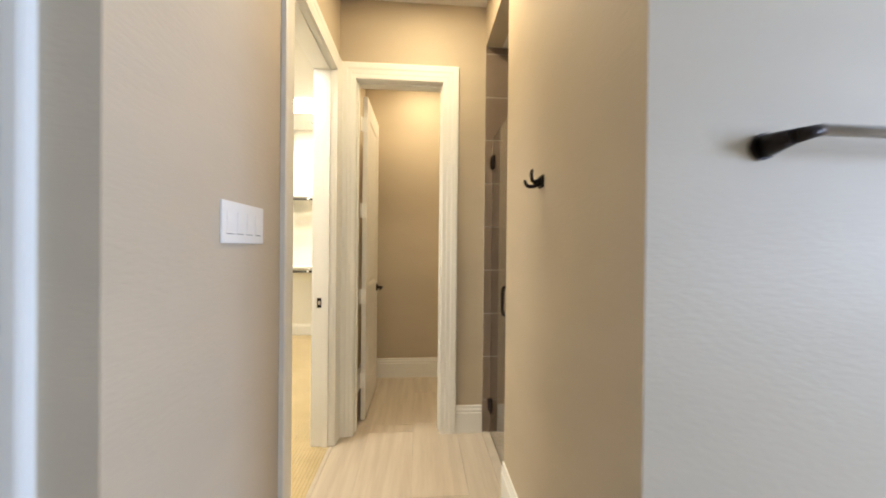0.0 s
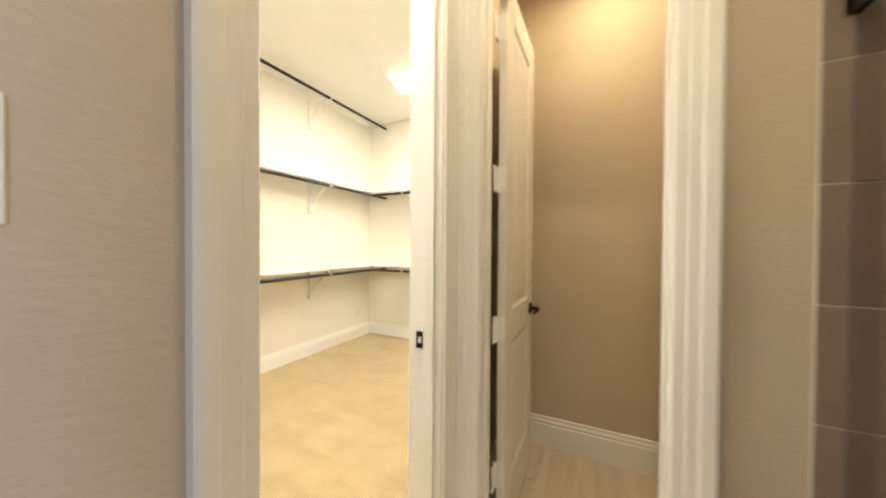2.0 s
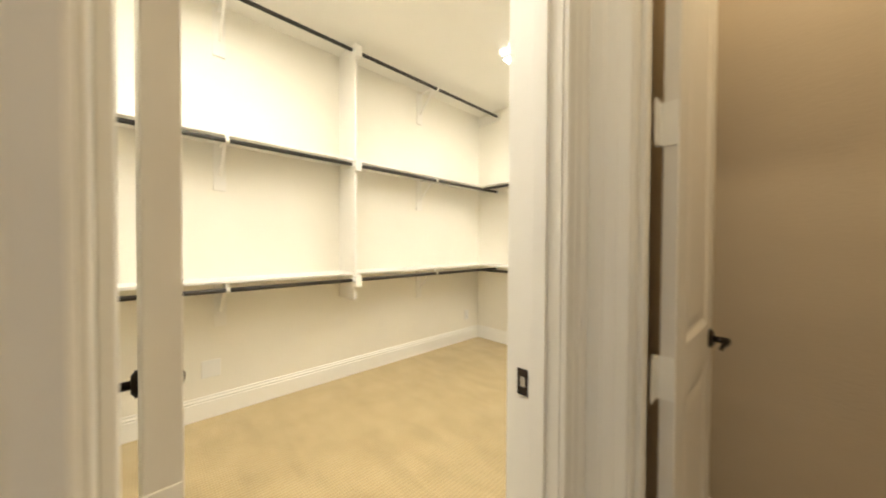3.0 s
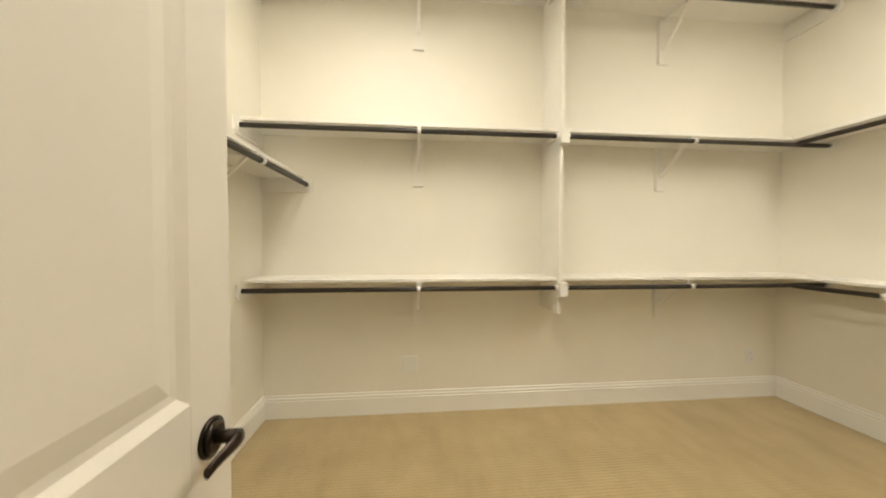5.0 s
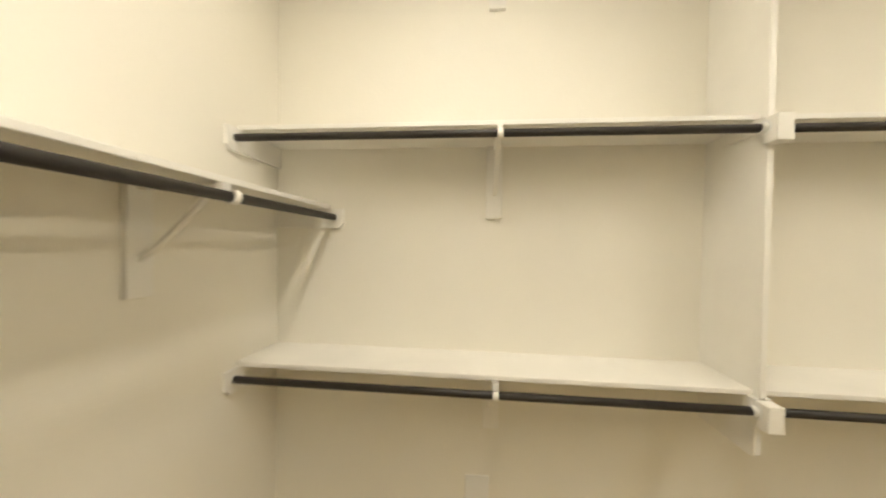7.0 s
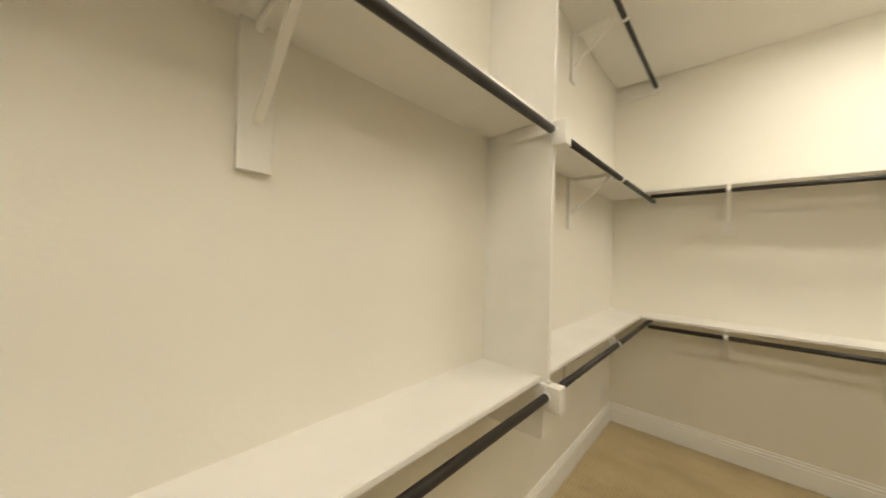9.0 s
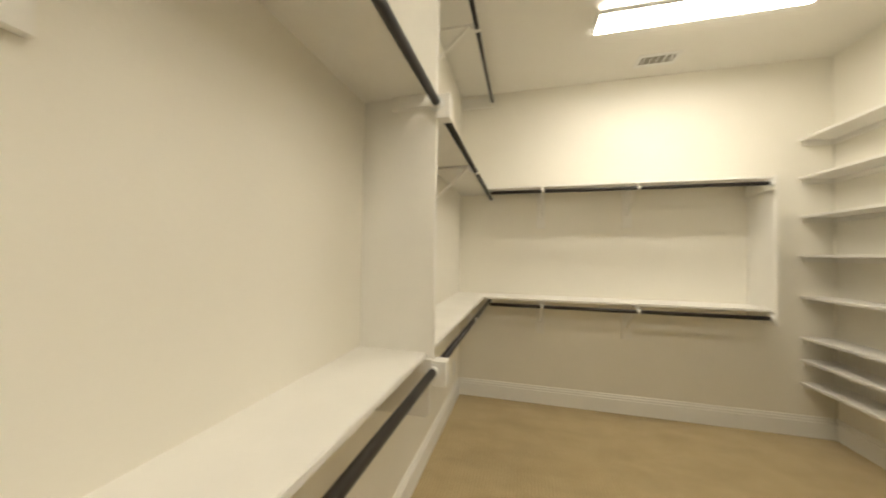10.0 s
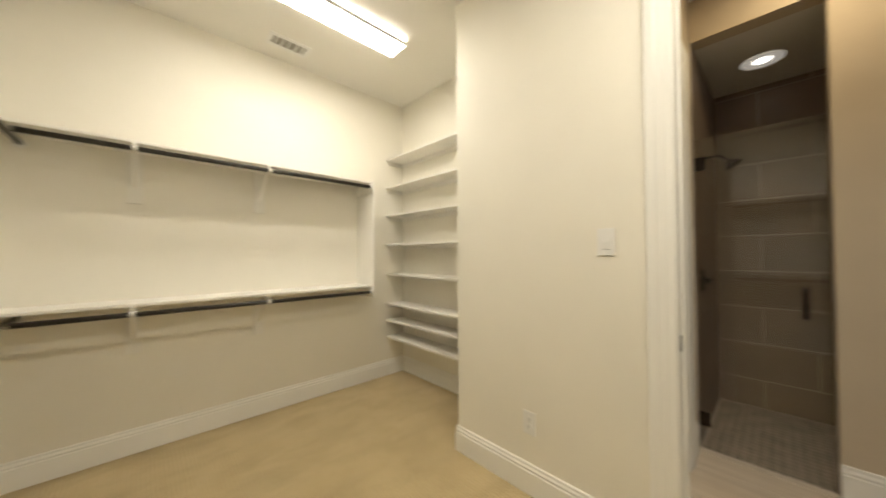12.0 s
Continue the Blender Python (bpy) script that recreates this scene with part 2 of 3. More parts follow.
box(bm, HW, 1.72, WB, JOG, 0, TOP)
paint_by_side(bm, lambda c, n: n.y > 0.5)
structure("wall_toilet_back", bm, [WALL_TAN, WALL_CREAM], "beige painted back wall of the toilet room", "wall")
bm = bmesh.new()
box(bm, 1.60, 1.72, END2, WB, 0, TOP)
structure("wall_toilet_east", bm, [WALL_TAN], "beige painted wall", "wall")
bm = bmesh.new()
box(bm, HW, WD0 - J, END, END2, 0, TOP)
box(bm, WD1 + J, SHB, END, END2, 0, TOP)
box(bm, WD0 - J, WD1 + J, END, END2, DOOR_H + J, TOP)
structure("wall_hall_end", bm, [WALL_TAN], "beige painted wall with the toilet-room doorway", "wall")
bm = bmesh.new()
box(bm, HE, HX, FRONT, SH0, 0, TOP)
box(bm, HE, HX, SH0, END, SH_TOP, TOP)
structure("wall_hall_east", bm, [WALL_TAN], "beige painted hall wall beside the shower opening", "wall")
bm = bmesh.new()
box(bm, HX, 4.6, FRONT, FRONT + 0.12, 0, TOP)
structure("wall_bath_north", bm, [WALL_TAN], "beige painted bathroom wall lit by daylight", "wall")
bm = bmesh.new()
box(bm, SHB, SHB + 0.12, FRONT + 0.12, END2, 0, TOP)
structure("wall_shower_back", bm, [WALL_TAN], "beige painted wall above the shower tiles", "wall")

# the bathroom behind the first steps
bm = bmesh.new()
box(bm, -1.3, -1.2, -2.6, FRONT, 0, TOP)
structure("wall_bath_west", bm, [WALL_TAN], "beige painted bathroom wall", "wall")
bm = bmesh.new()
box(bm, -1.3, 4.7, -2.7, -2.6, 0, TOP)
structure("wall_bath_south", bm, [WALL_TAN], "beige painted bathroom wall", "wall")
bm = bmesh.new()
box(bm, 4.6, 4.7, -2.6, -1.75, 0, TOP)
box(bm, 4.6, 4.7, -0.45, FRONT + 0.12, 0, TOP)
box(bm, 4.6, 4.7, -1.75, -0.45, 0, 0.95)
box(bm, 4.6, 4.7, -1.75, -0.45, 2.45, TOP)
structure("wall_bath_east", bm, [WALL_TAN], "beige painted bathroom wall with a window opening", "wall")

# ceilings
bm = bmesh.new()
box(bm, CW, CE, CS, CN, CEIL, CEIL + 0.05)
box(bm, CE, AB, JOG, CN, CEIL, CEIL + 0.05)
structure("ceiling_closet", bm, [CEILING], "cream flat painted closet ceiling", "ceiling")
bm = bmesh.new()
box(bm, HW, HE, FRONT, END, CEIL_H, CEIL_H + 0.05)
structure("ceiling_hall", bm, [CEILING], "cream flat painted hall ceiling", "ceiling")
bm = bmesh.new()
box(bm, HW, 1.6, END2, WB, CEIL_H, CEIL_H + 0.05)
structure("ceiling_toilet", bm, [CEILING], "cream flat painted ceiling", "ceiling")
bm = bmesh.new()
box(bm, HX, SHB, FRONT + 0.12, END, SH_TOP, SH_TOP + 0.05)
structure("ceiling_shower", bm, [CEILING], "low painted shower ceiling", "ceiling")
bm = bmesh.new()
box(bm, -1.2, 4.6, -2.6, FRONT, CEIL_H, CEIL_H + 0.05)
structure("ceiling_bath", bm, [CEILING], "cream flat painted bathroom ceiling", "ceiling")

# floors
bm = bmesh.new()
box(bm, CW, CE, CS, CN, -0.06, 0.0)
box(bm, CE, 0.042, CD0, CD1, -0.06, 0.0)
box(bm, CE, AB, JOG, CN, -0.06, 0.0)
structure("floor_carpet", bm, [CARPET], "beige looped wall-to-wall carpet with vacuum marks", "carpet")


# ---- trim ----
CASE = [(0.0, 0.0), (0.0, 0.012), (0.004, 0.0145), (0.027, 0.015), (0.033, 0.0172), (0.055, 0.0175), (0.065, 0.0215), (0.092, 0.023), (0.100, 0.019),
        (0.100, 0.0)]


def casing(name, wall_at, facing, axis, a0, a1, top, left=1.0, right=1.0, head=1.0, z0=0.0):
    """A mitred, moulded door casing on the wall plane wall_at. axis: the way along the wall."""
    bm = bmesh.new()

    def ring(side, high):
        out = []
        for u, d in CASE:
            a = (a0 - u * left) if side < 0 else (a1 + u * right)
            z = top + u * head if high else z0
            p = wall_at + facing * d
            out.append(bm.verts.new((p, a, z) if axis == "y" else (a, p, z)))
        return out
    for ends in (((-1, 0), (-1, 1)), ((-1, 1), (1, 1)), ((1, 1), (1, 0))):
        r, s = ring(*ends[0]), ring(*ends[1])
        for i in range(len(CASE) - 1):
            bm.faces.new((r[i], r[i + 1], s[i + 1], s[i]))
        for e, (side, high) in zip((r, s), ends):
            if not high:
                bm.faces.new(e)
    bmesh.ops.recalc_face_normals(bm, faces=bm.faces[:])
    return structure(name, bm, [TRIM], "white moulded door casing", "door casing")


casing("trim_casing_closet_hall", HW, 1, "y", CD0 - 0.006, CD1 + 0.004, DOOR_H + 0.004, right=1.08)
casing("trim_casing_closet_inside", CE, -1, "y", CD0 - 0.004, CD1 + 0.004, DOOR_H + 0.004)
casing("trim_casing_toilet", END, -1, "x", WD0 - 0.004, WD1 + 0.004, DOOR_H + 0.004, left=0.93, right=1.13, head=1.1)
casing("trim_casing_toilet_inside", END2, 1, "x", WD0 - 0.004, WD1 + 0.004, DOOR_H + 0.004)
casing("trim_casing_bath", FRONT, -1, "x", -0.93, -0.14, DOOR_H + 0.004)


def jamb(name, axis, a0, a1, w0, w1, stop):
    """The lining of a doorway with its stop bead. axis: the way along the wall; w0 to w1: through the wall."""
    bm = bmesh.new()
    def b(p0, p1, q0, q1, z0, z1):
        if axis == "y":
            box(bm, q0, q1, p0, p1, z0, z1, 0.0015)
        else:
            box(bm, p0, p1, q0, q1, z0, z1, 0.0015)
    b(a0 - J, a0, w0 - 0.001, w1 + 0.001, 0, DOOR_H)
    b(a1, a1 + J, w0 - 0.001, w1 + 0.001, 0, DOOR_H)
    b(a0 - J, a1 + J, w0 - 0.001, w1 + 0.001, DOOR_H, DOOR_H + J)
    s0, s1 = stop
    b(a0, a0 + 0.011, s0, s1, 0, DOOR_H)
    b(a1 - 0.011, a1, s0, s1, 0, DOOR_H)
    b(a0 + 0.011, a1 - 0.011, s0, s1, DOOR_H - 0.011, DOOR_H)
    return structure(name, bm, [TRIM], "white painted door frame with stop bead", "door frame")


jamb("trim_jamb_closet", "y", CD0, CD1, CE, HW, (0.0, 0.035))
jamb("trim_jamb_toilet", "x", WD0, WD1, END, END2, (END + 0.035, END + 0.07))


def base_profile(h):
    return [(0.0, 0.0), (0.015, 0.0), (0.015, h * 0.735), (0.0105, h * 0.755), (0.0105, h * 0.785), (0.0135, h * 0.81), (0.0135, h * 0.845), (0.008, h * 0.90),
            (0.0075, h * 0.93), (0.009, h * 0.95), (0.0075, h * 0.99), (0.0, h)]


def baseboard(wall_at, facing, axis, a0, a1, h):
    """axis: the way that the board runs; facing: the side of the wall that it stands on."""
    bm = bmesh.new()
    prism(bm, [(wall_at + facing * d, z) for d, z in base_profile(h)], axis, a0, a1)
    return structure("baseboard", bm, [TRIM], "tall white moulded baseboard", "baseboard")


BC, BH, T = 0.165, 0.194, 0.015
baseboard(CW, 1, "y", CS, CN, BC)
baseboard(CN, -1, "x", CW + T, AB - T, BC)
baseboard(CS, 1, "x", CW + T, CE - T, BC)
baseboard(CE, -1, "y", CS, CD0 - 0.105, BC)
baseboard(CE, -1, "y", CD1 + 0.105, JOG + T, BC)
baseboard(AB, -1, "y", JOG, CN, BC)
baseboard(JOG, 1, "x", CE, AB - T, BC)
baseboard(HW, 1, "y", FRONT - T, CD0 - 0.105, BH)
baseboard(FRONT, -1, "x", -0.035, HW, BH)
baseboard(HE, -1, "y", FRONT - T, SH0, BH)
baseboard(FRONT, -1, "x", HE, 4.6, BH)
baseboard(END, -1, "x", WD1 + 0.105, HE - 0.002, BH)
baseboard(WB, -1, "x", HW + T, 1.6, BH)
baseboard(HW, 1, "y", END2 + 0.03, WB, BH)
baseboard(-1.2, 1, "y", -2.6, FRONT, BH)
baseboard(-2.6, 1, "x", -1.2 + T, 4.6, BH)
bm = bmesh.new()
box(bm, 0.042, 0.068, CD0 + 0.001, CD1 - 0.001, -0.01, 0.004, 0.002)
structure("trim_threshold", bm, [GROUT], "pale stone edge strip between carpet and tile", "threshold")


# ---- doors ----
def panel_door(name, width, height, label, hinge_zs=(), t=0.035):
    """A two-panel door whose hinge edge stands at x = 0 and which runs along +x, thickness along y from -t to 0."""
    d = thing(name, label, "door")
    bm = bmesh.new()
    st, z0 = 0.115, 0.0
    panels = [(0.235, 0.865), (1.0, height - 0.135)]
    box(bm, 0, st, -t, 0, z0, height, 0.002)
    box(bm, width - st, width, -t, 0, z0, height, 0.002)
    rails = [(z0, panels[0][0]), (panels[0][1], panels[1][0]), (panels[1][1], height)]
    for a, b in rails:
        box(bm, st, width - st, -t, 0, a, b)
    part("leaf_frame", bm, DOOR, d)
    for a, b in panels:
        bm = bmesh.new()
        for face in (0, -1):
            y0 = -t if face else 0
            s = 1 if face else -1
            # sticking: four sloped faces down to a recess, then a raised field
            steps = [(0.0, 0.0), (0.005, 0.002), (0.018, 0.008), (0.030, 0.009), (0.062, 0.004)]
            loops = []
            for inset, deep in steps:
                y = y0 + s * deep
                loops.append([bm.verts.new(v) for v in ((st + inset, y, a + inset), (width - st - inset, y, a + inset),
                                                        (width - st - inset, y, b - inset), (st + inset, y, b - inset))])
            for p, q in zip(loops, loops[1:]):
                for i in range(4):
                    bm.faces.new((p[i], p[(i + 1) % 4], q[(i + 1) % 4], q[i]))
            bm.faces.new(loops[-1])
        bmesh.ops.recalc_face_normals(bm, faces=bm.faces[:])
        part("door_panel", bm, DOOR, d)
    for z in hinge_zs:
        bm = bmesh.new()
        box(bm, -0.002, 0.0, -t + 0.002, 0.002, z - 0.055, z + 0.055)
        box(bm, -0.050, -0.006, 0.004, 0.0065, z - 0.055, z + 0.055)
        rod_between(bm, (-0.005, 0.008, z - 0.055), (-0.005, 0.008, z + 0.055), 0.0075, 12)
        hinge = part("hinge", bm, TRIM, d, "painted butt hinge")
        for k in (-0.036, 0.0, 0.036):
            for x in (-0.016, -0.036):
                bm = bmesh.new()
                rod_between(bm, (x, 0.006, z + k + x * 0.2), (x, 0.0078, z + k + x * 0.2), 0.0042, 10)
                part("screw", bm, TRIM, hinge)
    return d


def lever_set(d, x, z, t=0.035, point=-1):
    """Round roses and curved levers on both faces of a door."""
    for s, y in ((1, 0.0), (-1, -t)):
        bm = bmesh.new()
        rod_between(bm, (x, y, z), (x, y + s * 0.006, z), 0.034, 28)
        rod_between(bm, (x, y + s * 0.006, z), (x, y + s * 0.013, z), 0.031, 28, 0.022)
        rod_between(bm, (x, y + s * 0.010, z), (x, y + s * 0.048, z), 0.0115, 16)
        rose = part("rose", bm, BRONZE, d, "dark bronze door rose", True)
        bm = bmesh.new()
        arm = [(0.0, 0.050, 0.0, 0.0115), (0.014, 0.052, 0.001, 0.0110), (0.030, 0.050, -0.001, 0.0100), (0.046, 0.045, -0.005, 0.0092),
               (0.062, 0.041, -0.009, 0.0086), (0.078, 0.040, -0.011, 0.0080)]
        loops = []
        for u, w, dz, r in arm:
            loops.append([bm.verts.new((x + point * u, y + s * (w + 0.62 * r * math.cos(k * math.pi / 6)), z + dz + 1.15 * r * math.sin(k * math.pi / 6)))
                          for k in range(12)])
        for p, q in zip(loops, loops[1:]):
            for k in range(12):
                bm.faces.new((p[k], p[(k + 1) % 12], q[(k + 1) % 12], q[k]))
        bm.faces.new(loops[0])
        bm.faces.new(loops[-1])
        bmesh.ops.recalc_face_normals(bm, faces=bm.faces[:])
        part("lever", bm, BRONZE, rose, "curved dark bronze lever", True)
    bm = bmesh.new()
    ex = x + (0.06 if point < 0 else -0.06)
    box(bm, ex - 0.001, ex + 0.0012, -t * 0.85, -t * 0.15, z - 0.028, z + 0.028)
    part("latch_plate", bm, BRONZE, d)


LEAF_C = CD1 - CD0 - 0.008
dc = panel_door("door_1", LEAF_C, 2.44, "open white two-panel closet door with a bronze lever", (0.25, 0.94, 1.63, 2.28))
lever_set(dc, LEAF_C - 0.066, 0.918, point=-1)
dc.matrix_world = pose(CE - 0.010, 1.708, 0.014, 0, 0, 181.1)
tagged(dc, kind="structure")

dw = panel_door("door_2", WD1 - WD0 - 0.008, 2.44, "open white two-panel toilet-room door with bronze lever", (0.30, 0.936, 1.582, 2.228))
lever_set(dw, WD1 - WD0 - 0.07, 0.938, point=-1)
dw.matrix_world = pose(WD0 + 0.014, END2 + 0.054, 0.012, 0, 0, 89.5)
tagged(dw, kind="structure")

bm = bmesh.new()
box(bm, -0.93, -0.155, FRONT - 0.012, FRONT - 0.001, 0.01, DOOR_H)
structure("door_3", bm, [TRIM], "closed white bathroom door in its casing", "door")

# strike plate in the closet's frame
sp = thing("strike_plate", "dark bronze strike plate set in the door frame", "strike plate", (-0.028, CD1, 0.95))
bm = bmesh.new()
box(bm, -0.014, -0.008, -0.0025, 0, -0.032, 0.032)
box(bm, 0.008, 0.014, -0.0025, 0, -0.032, 0.032)
box(bm, -0.008, 0.008, -0.0025, 0, 0.013, 0.032)
box(bm, -0.008, 0.008, -0.0025, 0, -0.032, -0.013)
part("plate", bm, BRONZE, sp)
bm = bmesh.new()
box(bm, -0.008, 0.008, -0.0012, 0, -0.013, 0.013)
part("latch_pocket", bm, STEEL, sp)


# ---- closet shelving ----
RT = 0.019       # shelf thickness
RR = 0.0155      # rod radius
LOW, MID, HIGH = 0.967, 1.975, 2.961
RX, RY, SY = CW + 0.314, CN - 0.314, CS + 0.310   # rods: west, north, south
SD, FD = 0.282, 0.308   # depths of shelves and of upright panels
FIN0, FIN1 = 3.058, 3.080
SHELF_UP = 0.062


def shelf(name, x0, x1, y0, y1, top, label, group, front="+x"):
    ob = thing(name, label, "shelf", ((x0 + x1) / 2, (y0 + y1) / 2, top - RT), group)
    bm = bmesh.new()
    hx, hy, e = (x1 - x0) / 2, (y1 - y0) / 2, 0.006
    fx0, fx1, fy0, fy1 = {"+x": (hx - e, hx, -hy, hy), "-x": (-hx, -hx + e, -hy, hy), "+y": (-hx, hx, hy - e, hy), "-y": (-hx, hx, -hy, -hy + e)}[front]
    cut = {"+x": (-hx, hx - e, -hy, hy), "-x": (-hx + e, hx, -hy, hy), "+y": (-hx, hx, -hy, hy - e), "-y": (-hx, hx, -hy + e, hy)}[front]
    box(bm, *cut, 0, RT)
    part("board", bm, SHELF, ob)
    bm = bmesh.new()
    box(bm, fx0, fx1, fy0, fy1, 0.0, RT, 0.002)
    part("front_edge", bm, SHELF, ob)
    return ob


def ledger(parent, x0, x1, y0, y1, z0, z1):
    bm = bmesh.new()
    box(bm, x0, x1, y0, y1, z0, z1, 0.0015)
    p = part("ledger", bm, SHELF, parent)
    p.matrix_parent_inverse = Matrix.Translation(-parent.location)


def rod(x0, y0, x1, y1, z, label, ends=(True, True)):
    a, b = Vector((x0, y0, z)), Vector((x1, y1, z))
    way = (b - a).normalized()
    ob = thing("closet_rod", label, "closet rod", a, "closet rods")
    bm = bmesh.new()
    rod_between(bm, (0, 0, 0), b - a, RR, 20)
    part("tube", bm, ROD, ob, "", True)
    for at, s, on in ((Vector(), 1, ends[0]), (b - a, -1, ends[1])):
        if on:
            bm = bmesh.new()
            rod_between(bm, at - way * 0.0005 * s, at + way * 0.006 * s, 0.029, 24)
            rod_between(bm, at + way * 0.006 * s, at + way * 0.022 * s, 0.0195, 24)
            part("socket", bm, PLASTIC, ob, "white rod socket", True)


def bracket_master(drop=0.30, reach=0.314, up=SHELF_UP):
    """A shelf-and-rod bracket on a wall at x = 0, reaching along +x; z = 0 at the rod's centre."""
    ob = thing("rod_bracket", "white wooden bracket with a hook holding rod and shelf", "bracket", group="closet brackets")
    under = up - RT
    bm = bmesh.new()
    box(bm, 0.0, 0.020, -0.038, 0.038, -drop, under - 0.0005, 0.0015)
    part("wall_block", bm, SHELF, ob)
    bm = bmesh.new()
    box(bm, 0.020, reach - 0.02, -0.008, 0.008, under - 0.022, under - 0.005, 0.001)
    part("arm", bm, SHELF, ob)
    bm = bmesh.new()
    n = 6
    up_pts, lo_pts = [], []
    for i in range(n + 1):
        u = i / n
        x = 0.0195 + (reach - 0.075) * u
        z = -drop + 0.115 + (drop + under - 0.130) * (u ** 1.12)
        up_pts.append((x, z + 0.008))
        lo_pts.append((x, z - 0.010))
    prism(bm, lo_pts + up_pts[::-1], "y", -0.009, 0.009)
    part("brace", bm, SHELF, ob)
    bm = bmesh.new()
    turns = [radians(-200 + i * 22) for i in range(13)]
    outline = [(reach + math.cos(a) * (RR + 0.006), math.sin(a) * (RR + 0.006)) for a in turns]
    outline += [(reach + math.cos(a) * (RR + 0.001), math.sin(a) * (RR + 0.001)) for a in reversed(turns)]
    prism(bm, outline, "y", -0.011, 0.011)
    box(bm, reach - 0.045, reach - 0.016, -0.011, 0.011, -0.004, under - 0.001)
    part("hook", bm, SHELF, ob)
    return ob


def west(y, z):
    return pose(CW, y, z, 0, 0, 0)


def north(x, z):
    return pose(x, CN, z, 0, 0, -90)


def south(x, z):
    return pose(x, CS, z, 0, 0, 90)


B = bracket_master()
B.matrix_world = west(2.12, LOW)
for m in (west(2.12, MID), west(2.12, HIGH), west(4.022, LOW), west(4.022, MID), west(4.022, HIGH), 
          north(-1.675, LOW), north(-1.675, MID), north(-0.928, LOW), north(-0.928, MID),
          south(-1.777, 1.674), south(-0.75, 1.674)):
    copy_thing(B, m)

for z in (LOW, MID):
    top = z + SHELF_UP
    shelf("shelf", CW, CW + SD, CS, FIN0, top, "white painted wooden closet shelf over a dark rod", "closet shelves")
    shelf("shelf", CW, CW + SD, FIN1, CN, top, "white painted wooden corner shelf over a dark rod", "closet shelves")
    shelf("shelf", CW + SD, -0.0195, CN - SD, CN, top, "long white painted closet shelf over a dark rod", "closet shelves", "-y")
    rod(RX, CS, RX, FIN0 - 0.012, z, "dark bronze closet rod under a white shelf")
    rod(RX, FIN1 + 0.012, RX, CN, z, "dark bronze closet rod running to the end wall")
    rod(RX + 0.03, RY, -0.038, RY, z, "dark bronze closet rod along the end wall", (False, True))
rod(RX, CS, RX, FIN0 - 0.012, HIGH, "dark bronze closet rod close under the ceiling")
rod(RX, FIN1 + 0.012, RX, CN, HIGH, "dark bronze closet rod close under the ceiling")


def end_cleat(m, label, up=SHELF_UP - RT - 0.001):
    """A board on a wall at y = 0 facing +y, running along +x, that carries a shelf's end and a rod's end."""
    ob = thing("end_cleat", label, "cleat", group="end cleats")
    bm = bmesh.new()
    prism(bm, [(0.0, -0.055), (0.335, -0.055), (0.355, -0.035), (0.355, up), (0.0, up)], "y", 0.0, 0.018)
    part("board", bm, SHELF, ob)
    ob.matrix_world = m


end_cleat(pose(CW, CN, HIGH) @ Matrix.Scale(-1, 4, (0, 1, 0)), "small white cleat holding the top rod's end", 0.045)
for z in (LOW, MID):
    end_cleat(pose(CW, CS, z), "white painted cleat under the shelf's end")
end_cleat(pose(CW, CS, HIGH), "small white cleat holding the top rod's end", 0.045)
end_cleat(pose(CW, CS, 1.674, 0, 0, 90) @ Matrix.Scale(-1, 4, (0, 1, 0)), "white painted cleat under the shelf's end")

zs = 1.674
shelf("shelf", CW, CE, CS, CS + SD, zs + SHELF_UP, "white painted closet shelf behind the open door", "closet shelves", "+y")
rod(CW, SY, CE, SY, zs, "dark bronze closet rod behind the open door")

fin = thing("divider_panel", "white upright wooden panel dividing the shelves", "shelf divider", (CW, (FIN0 + FIN1) / 2, LOW + SHELF_UP))
bm = bmesh.new()
h = (FIN1 - FIN0) / 2
box(bm, 0, FD, -h, h, -RT, CEIL - LOW - SHELF_UP - 0.001, 0.002)
part("panel", bm, SHELF, fin)
bm = bmesh.new()
prism(bm, [(0.0, -RT - 0.001), (FD - 0.015, -RT - 0.001), (FD - 0.015, -0.235), (FD - 0.03, -0.245), (0.0, -0.245)], "y", -h, h)
part("lower_panel", bm, SHELF, fin)
for z in (LOW, MID, HIGH):
    for s0, s1 in ((-h - 0.019, -h), (h, h + 0.019)):
        bm = bmesh.new()
        z1 = z - LOW - RT - 0.0008 if z < HIGH else z - LOW - 0.005
        box(bm, 0.13, FD, s0, s1, z1 - 0.05, z1, 0.0015)
        part("cleat", bm, SHELF, fin)
    bm = bmesh.new()
    z1 = z - LOW - SHELF_UP + 0.038
    box(bm, FD, FD + 0.055, -h - 0.016, h + 0.016, z1 - 0.094, z1, 0.003)
    part("end_block", bm, SHELF, fin, "white block that carries the rod ends")

end_panel = thing("divider_panel", "white upright wooden panel closing the long shelves", "shelf divider", (-0.019, CN, LOW + SHELF_UP))
bm = bmesh.new()
box(bm, 0, 0.022, -FD, 0, -RT - 0.035, MID - LOW + 0.001, 0.002)
part("panel", bm, SHELF, end_panel)
for z in (0.0, MID - LOW):
    bm = bmesh.new()
    box(bm, -0.019, 0, -FD - 0.03, 0, z - SHELF_UP - 0.052, z - RT - 0.0008, 0.0015)
    part("cleat", bm, SHELF, end_panel)


